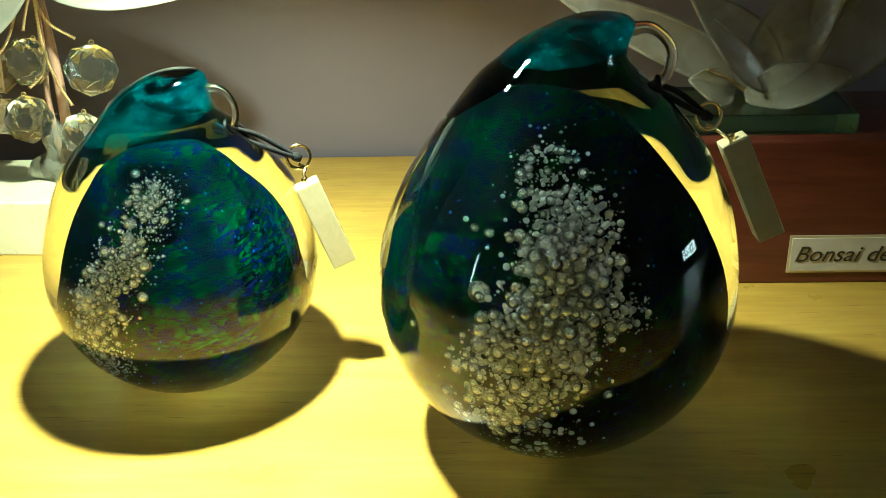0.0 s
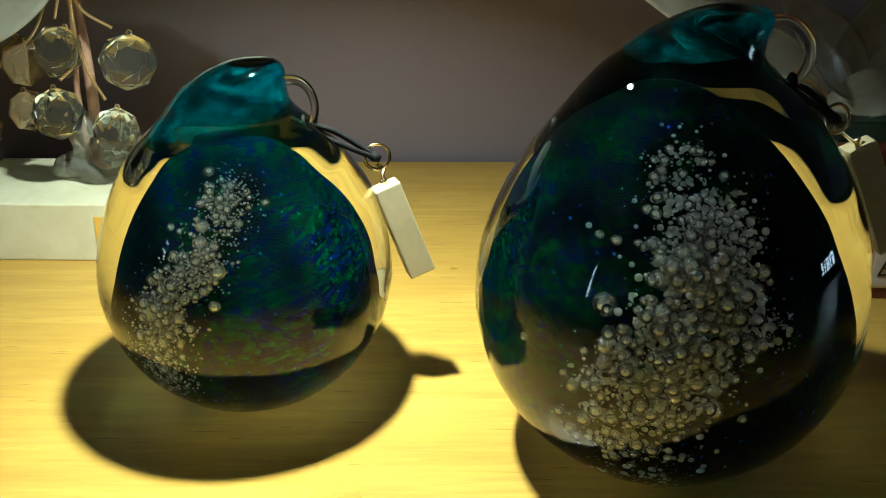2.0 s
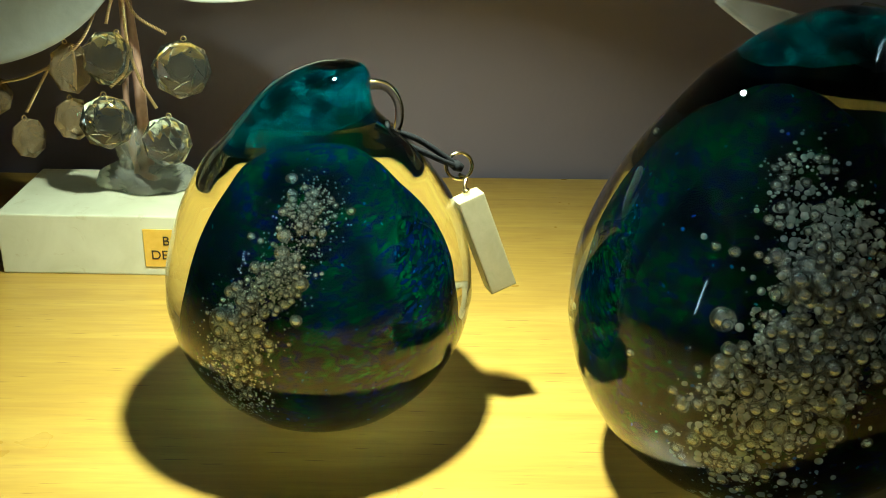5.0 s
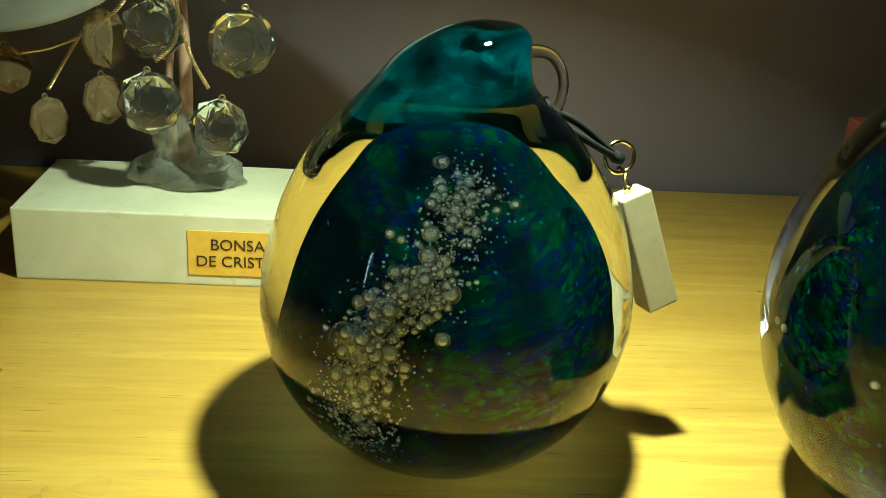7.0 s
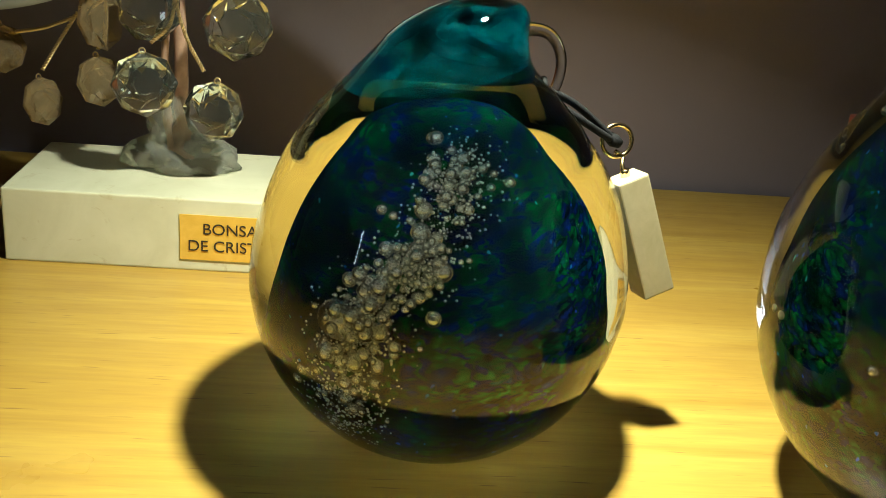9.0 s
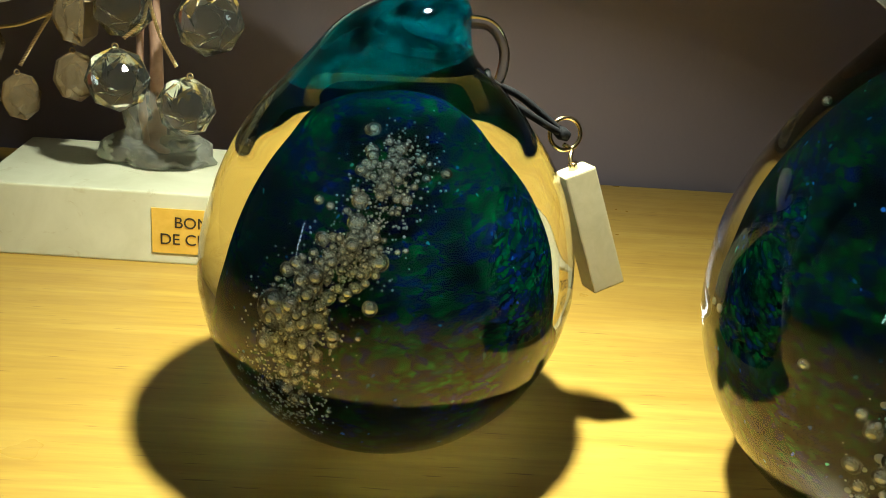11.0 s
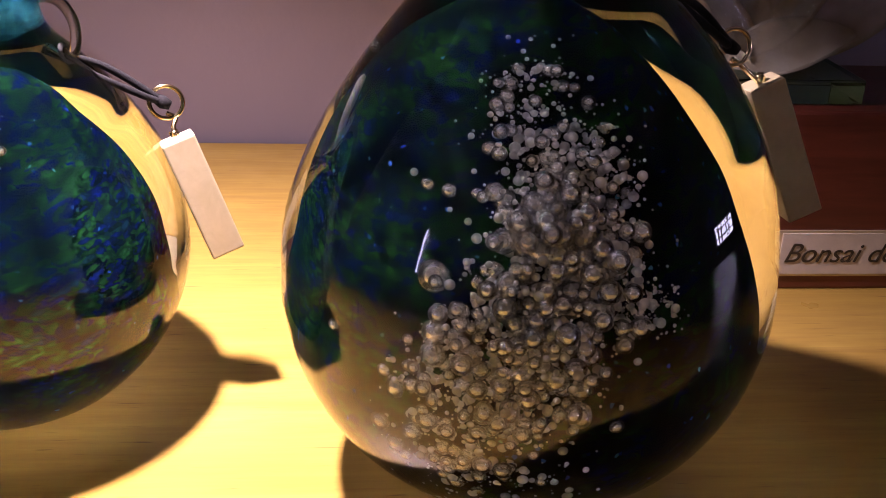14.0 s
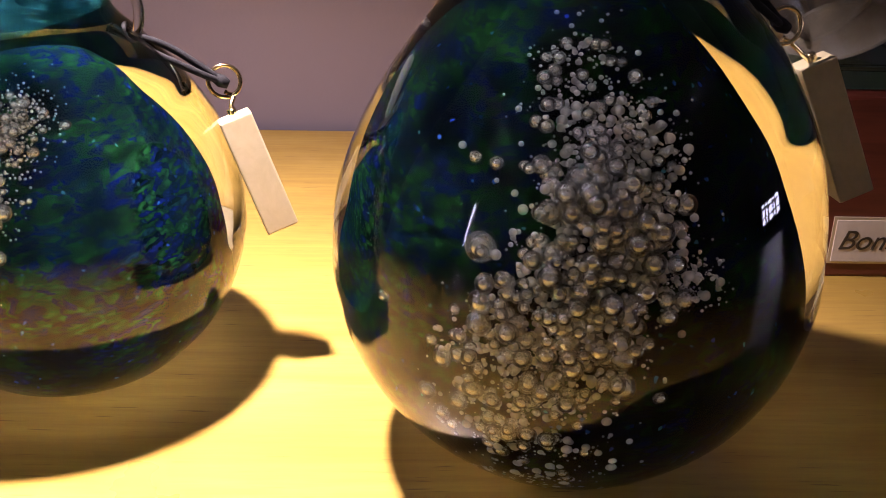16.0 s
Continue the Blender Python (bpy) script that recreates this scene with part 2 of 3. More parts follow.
def tube(bm, path, radius, seg=8, closed=False):
    """A round tube along a list of points; radius is a number or a list."""
    path = [Vector(p) for p in path]
    n = len(path)
    rows, side = [], None
    for i, p in enumerate(path):
        if closed:
            d = path[(i + 1) % n] - path[i - 1]
        else:
            d = path[min(i + 1, n - 1)] - path[max(i - 1, 0)]
        d.normalize()
        if side is None:
            side = d.orthogonal().normalized()
        side = (side - d * side.dot(d)).normalized()
        up = d.cross(side)
        r = radius[i] if isinstance(radius, (list, tuple)) else radius
        rows.append([bm.verts.new(p + r * (math.cos(2 * math.pi * j / seg) * side + math.sin(2 * math.pi * j / seg) * up)) for j in range(seg)])
    pairs = list(zip(rows, rows[1:])) + ([(rows[-1], rows[0])] if closed else [])
    for a, b in pairs:
        for j in range(seg):
            bm.faces.new((a[j], a[(j + 1) % seg], b[(j + 1) % seg], b[j]))
    if not closed:
        bm.faces.new(rows[0][::-1])
        bm.faces.new(rows[-1])
    return bm


def twisted(bm, path, radius, turns):
    """Two thin wires wound round one another."""
    pts = catmull(path, max(24, int(turns * 10)))
    for phase in (0.0, math.pi):
        line = []
        for i, p in enumerate(pts):
            d = (pts[min(i + 1, len(pts) - 1)] - pts[max(i - 1, 0)]).normalized()
            s = d.cross(Vector((0.2, 1, 0.1))).normalized()
            a = phase + 2 * math.pi * turns * i / (len(pts) - 1)
            line.append(p + radius * (math.cos(a) * s + math.sin(a) * d.cross(s)))
        tube(bm, line, radius * 0.95, 6)
    return bm


def writing(text, size, depth, material, parent, m, shear=0.0, name="lettering"):
    cu = bpy.data.curves.new(name, "FONT")
    cu.body, cu.size, cu.extrude, cu.align_x, cu.align_y, cu.shear = text, size, depth, "CENTER", "CENTER", shear
    tmp = bpy.data.objects.new(name, cu)
    scene.collection.objects.link(tmp)
    bpy.context.view_layer.update()
    me = bpy.data.meshes.new_from_object(tmp.evaluated_get(bpy.context.evaluated_depsgraph_get()))
    bpy.data.objects.remove(tmp)
    me.materials.clear()
    me.materials.append(material)
    ob = new(name, me)
    ob.parent = parent
    ob.matrix_local = m
    return ob


# ---- setting: table, walls, room ----
WALL_Y = 0.712
table = tagged(new("table", mesh_of("table", box(-1.1, 1.1, -0.25, WALL_Y - 0.002, -0.03, 0.0, 0.003), M_TABLE)), "pale varnished beech table top against the wall", "table", kind="structure")

tagged(new("wall_north", mesh_of("wall_north", box(-1.9, 1.9, WALL_Y, WALL_Y + 0.12, -0.75, 1.75), M_WALL)), "dull mauve painted wall behind the table", "wall", kind="structure")
tagged(new("wall_south", mesh_of("wall_south", box(-1.9, 1.9, -2.12, -2.0, -0.75, 1.75), M_ROOM)), "plain pale room wall", "wall", kind="structure")
tagged(new("floor", mesh_of("floor", box(-2.02, 2.02, -2.12, WALL_Y + 0.12, -0.85, -0.75), M_FLOOR)), "brown room floor", "floor", kind="structure")
tagged(new("ceiling", mesh_of("ceiling", box(-2.02, 2.02, -2.12, WALL_Y + 0.12, 1.75, 1.85), M_ROOM)), "plain pale ceiling", "ceiling", kind="structure")


def side_wall(name, x, win_y, win_z):
    """A side wall with one opening through it."""
    bm = bmesh.new()
    x0, x1 = (x, x + 0.12) if x > 0 else (x - 0.12, x)
    (a, b), (c, d) = win_y, win_z
    for y0, y1, z0, z1 in ((-2.0, a, -0.75, 1.75), (b, WALL_Y, -0.75, 1.75), (a, b, -0.75, c), (a, b, d, 1.75)):
        piece = box(x0, x1, y0, y1, z0, z1)
        me = bpy.data.meshes.new("piece")
        piece.to_mesh(me)
        piece.free()
        bm.from_mesh(me)
        bpy.data.meshes.remove(me)
    return tagged(new(name, mesh_of(name, bm, M_ROOM, False)), "plain pale room wall with an opening", "wall", kind="structure")


side_wall("wall_east", 1.9, (-0.02, 0.40), (0.05, 0.27))
side_wall("wall_west", -1.9, (-0.95, -0.83), (0.30, 0.85))


def window(name, x, ys, zs, bars_y, bars_z):
    w = thing(name, (x, 0, 0), "small white-framed window with daylight behind", "window", kind="structure")
    (a, b), (c, d) = ys, zs
    for y0, y1, z0, z1 in ((a, b, c, c + 0.02), (a, b, d - 0.02, d), (a, a + 0.02, c + 0.02, d - 0.02), (b - 0.02, b, c + 0.02, d - 0.02)):
        part("window_frame", box(-0.02, 0.02, y0, y1, z0, z1), M_FRAME, w, smooth=False)
    for y in bars_y:
        part("glazing_bar", box(-0.015, 0.015, y - 0.012, y + 0.012, c + 0.02, d - 0.02), M_FRAME, w, smooth=False)
    for z in bars_z:
        part("glazing_bar", box(-0.012, 0.012, a + 0.02, b - 0.02, z - 0.008, z + 0.008), M_FRAME, w, smooth=False)
    return w


window("window_1", 1.95, (-0.02, 0.40), (0.05, 0.27), (0.07, 0.13, 0.24, 0.29), (0.12, 0.20))
window("window_2", -1.95, (-0.95, -0.83), (0.30, 0.85), (), (0.60,))
sky_mat = bpy.data.materials.new("daylight_sky")
sky_mat.use_nodes = True
sky_mat.node_tree.nodes.clear()
em, mo = sky_mat.node_tree.nodes.new("ShaderNodeEmission"), sky_mat.node_tree.nodes.new("ShaderNodeOutputMaterial")
em.inputs[0].default_value, em.inputs[1].default_value = (0.78, 0.84, 1.0, 1.0), 17.0
sky_mat.node_tree.links.new(em.outputs[0], mo.inputs[0])
for name, x in (("backdrop", 2.6), ("backdrop", -2.6)):
    tagged(new(name, mesh_of(name, box(x - 0.01, x + 0.01, -3.0, 2.0, -1.0, 2.5), sky_mat, False)), "bright sky outside the window", "sky", kind="structure")


# ---- glass paperweights ----
def tip_cap(profile, low_left, low_right, top):
    """A hollow cap of coloured glass under the skin of the tip, drawn further down on the side away from the loop."""
    ring = catmull(profile, 400)
    zs = [r[0] for r in ring]

    def skin(z):
        k = min(range(len(zs)), key=lambda i: abs(zs[i] - z))
        return ring[k][1], ring[k][2]

    bm = bmesh.new()
    seg, rows = 72, []
    heights = [i / 22 for i in range(23)]
    for share, steps in ((0.945, heights), (0.80, heights[::-1])):
        for f in steps:
            row = []
            for j in range(seg):
                a = 2 * math.pi * j / seg
                low = low_right + (low_left - low_right) * (0.5 - 0.5 * math.cos(a)) + 0.0012 * noise.noise(Vector((2 * math.cos(a), 2 * math.sin(a), 4.0)))
                z = low + (top - low) * f - (0.0025 if share < 0.9 else 0.0) * f
                dx, r = skin(z)
                row.append(bm.verts.new((dx + share * r * math.cos(a), share * r * math.sin(a), z)))
            rows.append(row)
    for p, q in zip(rows, rows[1:] + rows[:1]):
        for j in range(seg):
            k = (j + 1) % seg
            bm.faces.new((p[j], p[k], q[k], q[j]))
    bmesh.ops.recalc_face_normals(bm, faces=bm.faces[:])
    return bm


def paperweight(at, profile, core_profile, cap, loop, core_mat, label):
    pw = thing("glass_paperweight", at, label, "paperweight", "egg-shaped glass paperweights")
    part("glass_body", stack(catmull(profile, 110), 128), M_CLEAR, pw, "thick clear outer glass")
    part("colour_core", stack(catmull(core_profile, 50), 72, 0.9, 0.05), core_mat, pw, "mottled dark green and blue frit core")
    part("colour_swirl", tip_cap(profile, *cap), M_TEAL, pw, "teal streaked tip")
    bm = bmesh.new()
    lp = catmull(loop[0], 40)
    tube(bm, lp, [loop[1] * (1.0 + 0.5 * abs(2 * i / 39 - 1) ** 3) for i in range(40)], 20)
    part("hanging_loop", bm, M_CLEAR, pw, "small clear glass loop at the tip")
    return pw


S_AT, B_AT = (-0.0487, 0.4597, 0.0008), (0.1026, 0.4201, 0.0008)


def lower(zc, r, tops):
    """Rings of a round bottom with a ground foot."""
    out = []
    for f in (0.0, 0.05, 0.15, 0.35, 0.6, 0.85):
        z = f * zc
        rr = math.sqrt(max(r * r - (zc - z) ** 2, 0))
        out.append((z, 0.0, rr * (0.9 if f == 0 else 1.0)))
    return out + [(zc, 0.0, r)] + tops


egg_s = paperweight(
    S_AT,
    lower(0.0490, 0.0552, [(0.0613, 0, 0.0538), (0.0793, 0, 0.0482), (0.0952, -0.001, 0.0384), (0.104, -0.001, 0.0303), (0.112, -0.0015, 0.0228), (0.1193, 0.0005, 0.0185), (0.125, 0.0045, 0.0143), (0.1285, 0.0075, 0.0088), (0.1296, 0.0085, 0.002)]),
    [(0.004, 0, 0.014), (0.010, 0, 0.023), (0.025, 0, 0.0315), (0.042, 0, 0.0325), (0.060, 0, 0.0292), (0.078, -0.001, 0.0208), (0.090, -0.001, 0.0125), (0.0955, 0, 0.002)],
    (0.1035, 0.1140, 0.1286),
    ([(0.015, 0, 0.122), (0.024, 0, 0.1215), (0.0285, 0, 0.115), (0.0278, 0, 0.1065), (0.0235, 0, 0.1025), (0.017, 0, 0.1045)], 0.0015),
    M_CORE_S,
    "small egg-shaped glass paperweight, blue-green core, rising bubbles",
)
egg_b = paperweight(
    B_AT,
    lower(0.059, 0.0655, [(0.075, 0, 0.0642), (0.0914, 0.001, 0.0596), (0.1045, 0.0015, 0.0532), (0.1155, 0.0018, 0.0462), (0.1265, 0.0012, 0.0374), (0.136, 0, 0.0288), (0.142, 0.0005, 0.0224), (0.148, 0.004, 0.0186), (0.153, 0.0095, 0.0148), (0.1562, 0.0128, 0.0098), (0.1574, 0.0138, 0.002)]),
    [(0.004, 0, 0.018), (0.012, 0, 0.030), (0.030, -0.001, 0.0395), (0.052, -0.0025, 0.0412), (0.076, -0.0035, 0.0385), (0.096, -0.0045, 0.0308), (0.112, -0.0050, 0.0212), (0.122, -0.0048, 0.0115), (0.127, -0.004, 0.003)],
    (0.1425, 0.1470, 0.1566),
    ([(0.020, 0, 0.1515), (0.0295, 0, 0.1525), (0.0365, 0, 0.146), (0.0365, 0, 0.138), (0.0315, 0, 0.1325), (0.024, 0, 0.1335)], 0.0018),
    M_CORE_B,
    "large egg-shaped glass paperweight, dark green core, silvery bubbles",
)

# air bubbles within the clear glass
_ball = bmesh.new()
bmesh.ops.create_icosphere(_ball, subdivisions=4, radius=1.0)
BALL = mesh_of("bubble", _ball, M_AIR)
_ball = bmesh.new()
bmesh.ops.create_icosphere(_ball, subdivisions=3, radius=1.0)
_mid_v = [v.co.copy() for v in _ball.verts]
_mid_f = [[v.index for v in f.verts] for f in _ball.faces]
_ball.free()
_ball = bmesh.new()
bmesh.ops.create_icosphere(_ball, subdivisions=2, radius=1.0)
_tiny_v = [v.co.copy() for v in _ball.verts]
_tiny_f = [[v.index for v in f.verts] for f in _ball.faces]
_ball.free()


def bubbles(pw, swarms, singles, keep_out, skin, seed, tiny):
    """swarms: (start, end, spread, count, small, large) in millimetres round straight lines."""
    rng = random.Random(seed)
    placed = []

    def free(p, r, gap=0.74):
        return all((p - q).length > gap * (r + s) for q, s in placed)

    for x, y, z, r in singles:
        placed.append((Vector((x, y, z)), r))
    want = []
    for a, b, spread, count, small, large in swarms:
        for _ in range(count):
            want.append((small + (large - small) * rng.random() ** 3.0, Vector(a), Vector(b), spread))
    want.sort(key=lambda w: -w[0])
    for r, a, b, spread in want:
        for _ in range(30):
            p = a.lerp(b, rng.random()) + Vector((rng.gauss(0, spread), rng.gauss(0, spread * 0.55), rng.gauss(0, spread)))
            if keep_out(p, r) and skin(p, r) and free(p, r):
                placed.append((p, r))
                break
    placed.sort(key=lambda q: -q[1])
    for p, r in placed[:300]:
        b = new("bubble", BALL)
        b.parent = pw
        b.matrix_local = Matrix.LocRotScale(p / 1000, None, (r / 1000, r / 1000, r / 1000 * rng.uniform(0.97, 1.06)))
    verts, faces = [], []
    for p, r in placed[300:]:
        k = len(verts)
        verts += [(p + v * r) / 1000 for v in _mid_v]
        faces += [[k + i for i in f] for f in _mid_f]
    for _ in range(tiny):
        a, b, spread, *_rest = swarms[rng.randrange(len(swarms))]
        p = Vector(a).lerp(Vector(b), rng.random()) + Vector((rng.gauss(0, spread * 1.3), rng.gauss(0, spread * 0.7), rng.gauss(0, spread * 1.2)))
        r = rng.uniform(0.12, 0.36)
        if keep_out(p, r) and skin(p, r) and free(p, r):
            k = len(verts)
            verts += [(p + v * r) / 1000 for v in _tiny_v]
            faces += [[k + i for i in f] for f in _tiny_f]
    me = bpy.data.meshes.new("fine_bubbles")
    me.from_pydata(verts, [], faces)
    me.materials.append(M_FINE_AIR)
    for p in me.polygons:
        p.use_smooth = True
    ob = new("fine_bubbles", me)
    ob.parent = pw
    tagged(ob, "swarm of pinhead air bubbles", kind="stuff")


def ball_test(centre, core, outer):
    c = Vector(centre)

    def out_of_core(p, r):
        d = p - c
        return math.sqrt(d.x**2 + (d.y / 0.9) ** 2 + (d.z / 1.28) ** 2) > core + r + 0.3

    def in_glass(p, r):
        d = p - c
        return math.sqrt(d.x**2 + d.y**2 + (max(d.z, 0) * 0.86 + min(d.z, 0)) ** 2) < outer - r - 0.6

    return out_of_core, in_glass


core_s, skin_s = ball_test((0, 0, 42), 35.5, 55)
bubbles(
    egg_s,
    [((2, -19, 90), (-3, -31, 75), 3.9, 110, 0.3, 1.8), ((-4, -34, 70), (-16, -34, 58), 3.8, 130, 0.3, 2.1), ((-17, -34, 56), (-22, -31, 40), 4.2, 120, 0.35, 2.5), ((-22, -29, 36), (-15, -28, 26), 5.0, 90, 0.35, 2.0), ((-23, -20, 28), (-15, -24, 22), 4.0, 30, 0.35, 1.2)],
    [(-24.5, -28.5, 48.5, 5.2), (-7.5, -30.0, 72.5, 2.4), (-7.0, -27.5, 77.0, 2.2), (-2.1, -34.5, 64.5, 2.6), (-3.5, -37.0, 53.3, 2.0), (-11.7, -35.5, 45.1, 1.8), (-16.5, -27.0, 76.5, 1.3), (-13.8, -28.0, 75.5, 1.1), (-19.0, -32.0, 50.0, 2.8), (-29.6, -24.0, 49.7, 0.9)],
    core_s, skin_s, 5, 1700,
)
core_b, skin_b = ball_test((-1, 0, 52), 41.5, 65)
bubbles(
    egg_b,
    [((-5, -18, 114), (-6, -27, 105), 4.0, 80, 0.45, 1.8), ((-7, -30, 101), (4, -34, 92), 4.8, 170, 0.45, 1.8), ((-9, -40, 86), (7, -41, 83), 5.0, 190, 0.55, 2.9), ((-17, -43, 69), (12, -44, 73), 5.0, 200, 0.55, 2.8), ((-25, -41, 57), (4, -47, 59), 5.0, 180, 0.55, 3.0), ((-25, -37, 45), (-3, -44, 47), 5.4, 120, 0.5, 2.5), ((-22, -31, 32), (-3, -39, 34), 5.2, 80, 0.5, 2.3), ((-16, -24, 22), (-1, -31, 23), 4.8, 50, 0.4, 1.6), ((14, -42, 71), (19, -41, 69), 3.5, 40, 0.4, 1.2), ((6, -29, 104), (9, -37, 90), 4.0, 110, 0.35, 1.6)],
    [(-24.7, -36.5, 74.8, 3.7), (-25.0, -25.0, 90.5, 1.6), (-21.0, -28.0, 90.3, 1.8), (-15.9, -31.0, 91.0, 1.4), (-22.0, 23.0, 100.0, 1.4), (-27.5, -22.0, 92.0, 0.9), (-42.5, -20.5, 56.0, 1.6), (-33.5, -14.0, 27.5, 2.1), (-50.0, 8.0, 55.2, 1.2), (-49.5, 12.0, 55.2, 1.1), (16.5, -42.5, 58.4, 0.9), (-24.7, -40.0, 63.7, 3.0), (-31.0, -33.5, 47.9, 2.3), (-5.0, -42.0, 83.0, 2.6), (4.0, -41.0, 86.0, 2.8)],
    core_b, skin_b, 9, 1500,
)


# ---- name tags on cords ----
def hanging_tag(anchor, ring_at, top, axis, facing, length, label):
    """A resin bar on a metal ring, tied by a doubled cord to a loop."""
    tag = thing("hanging_tag", (0, 0, 0), label, "tag", "resin tags on cords")
    d = Vector(axis).normalized()
    n = Vector(facing)
    n = (n - d * n.dot(d)).normalized()
    side = n.cross(d).normalized()
    m = Matrix((side, n, -d)).transposed().to_4x4()
    m.translation = Vector(top)
    w, h = 0.0051, 0.0047
    bar = part("bar", box(-w, w, -h, h, -length, 0, 0.0006), M_TAG, tag, "cream resin bar", smooth=False)
    bar.matrix_local = m
    for i in range(5):
        z = -length * (0.18 + 0.15 * i)
        mark = part("letter_mark", box(0, 0.00015, -0.0009, 0.0009, z - 0.0016, z + 0.0010), M_INK, bar, smooth=False)
        mark.location = (w, 0, 0)
    bm = bmesh.new()
    c = Vector(ring_at)
    tube(bm, [c + 0.0048 * (math.cos(a) * Vector((0.9, 0.25, 0.2)).normalized() + math.sin(a) * Vector((-0.25, 0.1, 0.95)).normalized()) for a in [2 * math.pi * i / 36 for i in range(36)]], 0.00065, 10, True)
    part("split_ring", bm, M_GOLD, tag, "small gilt ring")
    bm = bmesh.new()
    low = c + Vector((0.001, 0, -0.0042))
    tube(bm, catmull([low + Vector((-0.0012, 0, 0.001)), low + Vector((0.0014, 0, -0.0005)), (low + Vector(top)) / 2, Vector(top) + 0.001 * d], 12), 0.0007, 8)
    tube(bm, catmull([Vector(top) - 0.0022 * d, Vector(top) - 0.0008 * d, Vector(top) + 0.001 * d], 6), 0.0014, 12)
    part("clasp", bm, M_GOLD, tag, "gilt clasp")
    a = Vector(anchor)
    across = Vector((0.0, 0.0012, 0.0012))
    for s in (1, -1):
        bm = bmesh.new()
        tube(bm, catmull([a + s * across * 0.6, a.lerp(c, 0.4) + s * across * 1.2 + Vector((0, 0, 0.0008)), a.lerp(c, 0.8) + s * across * 0.6, c + Vector((-0.001, 0, 0))], 24), 0.0011, 8)
        part("cord", bm, M_CORD, tag, "black waxed cord")
    bm = bmesh.new()
    tube(bm, [c + Vector((-0.0028, 0, 0.0012)), c + Vector((-0.001, 0, 0.0)), c + Vector((0.0012, 0, -0.001))], [0.0016, 0.0021, 0.0014], 10)
    part("knot", bm, M_CORD, tag, "black cord knot")
    bm = bmesh.new()
    tube(bm, [a + Vector((0.0005, 0.0034 * math.cos(t), 0.0034 * math.sin(t))) for t in [2 * math.pi * i / 20 for i in range(20)]], 0.00085, 8, True)
    part("cord", bm, M_CORD, tag, "black cord round the loop")
    return tag


hanging_tag((-0.0247, 0.4597, 0.1062), (0.0012, 0.4700, 0.0905), (0.0042, 0.4652, 0.0812), (0.0119, -0.0008, -0.0320), (0.28, -0.96, 0.08), 0.0378, "cream resin bar tag hanging on a black cord")
hanging_tag((0.1350, 0.4201, 0.1330), (0.1565, 0.4330, 0.1180), (0.1665, 0.4360, 0.1080), (0.0155, -0.0010, -0.0345), (0.06, -1, 0.05), 0.0410, "pinkish cream resin bar tag on a black cord")


# ---- crystal bonsai on a white marble base ----
bonsai = thing("crystal_bonsai", (-0.150, 0.600, 0), "crystal bead bonsai with gilt wires on a white marble base", "ornament")


BON = (-0.150, 0.600, 0)
base = part("base", box(-0.068, 0.068, -0.028, 0.036, 0, 0.0302, 0.0008), M_MARBLE, bonsai, "white marble block", smooth=False)
base.matrix_local = pose(0.0068, -0.0058, 0, 0, 0, -0.96)
label = part("label", box(-0.0205, 0.0205, -0.0002, 0.0002, -0.0095, 0.0095), M_LABEL, base, "gold foil label with dark capitals", smooth=False)
label.matrix_local = pose(0.0209, -0.0283, 0.0144)
for text, z in (("BONSAI", 0.0036), ("DE CRISTAL", -0.0036)):
    writing(text, 0.0066, 0.0001, M_INK, base, pose(0.0209, -0.0287, 0.0144 + z, 90, 0, 0))

bm = bmesh.new()
bmesh.ops.create_icosphere(bm, subdivisions=4, radius=1.0)
for v in bm.verts:
    k = 1 + 0.35 * noise.noise(v.co * 1.6 + Vector((3, 1, 2))) + 0.12 * noise.noise(v.co * 4.5)
    v.co = Vector((v.co.x * 0.021 * k, v.co.y * 0.014 * k, max(v.co.z, -0.25) * 0.012 * k))
rock = part("rock", bm, M_ROCK, bonsai, "lump of grey glass at the foot")
rock.location = (0.0, 0.006, 0.034)
bm = bmesh.new()
bmesh.ops.create_icosphere(bm, subdivisions=4, radius=1.0)
for v in bm.verts:
    k = 1 + 0.3 * noise.noise(v.co * 2.1 + Vector((7, 1, 2)))
    v.co = Vector((v.co.x * 0.010 * k, v.co.y * 0.009 * k, v.co.z * 0.015 * k))
rock = part("rock", bm, M_ROCK, bonsai, "lump of grey glass at the foot")
rock.location = (-0.003, 0.006, 0.050)

TR = Vector(BON)


def local(p):
    return Vector(p) - TR


bm = bmesh.new()
tube(bm, catmull([local((-0.1500, 0.604, 0.035)), local((-0.1485, 0.604, 0.070)), local((-0.1500, 0.606, 0.105)), local((-0.1535, 0.607, 0.150)), local((-0.156, 0.607, 0.20))], 40), [0.0030 - 0.0008 * i / 39 for i in range(40)], 14)
part("trunk", bm, M_TRUNK, bonsai, "pinkish brown wire-bound trunk")
bm = bmesh.new()
tube(bm, catmull([local((-0.1525, 0.600, 0.038)), local((-0.1545, 0.601, 0.075)), local((-0.152, 0.602, 0.12)), local((-0.155, 0.604, 0.19))], 30), 0.0015, 10)
part("trunk", bm, M_TRUNK, bonsai, "thin second stem")


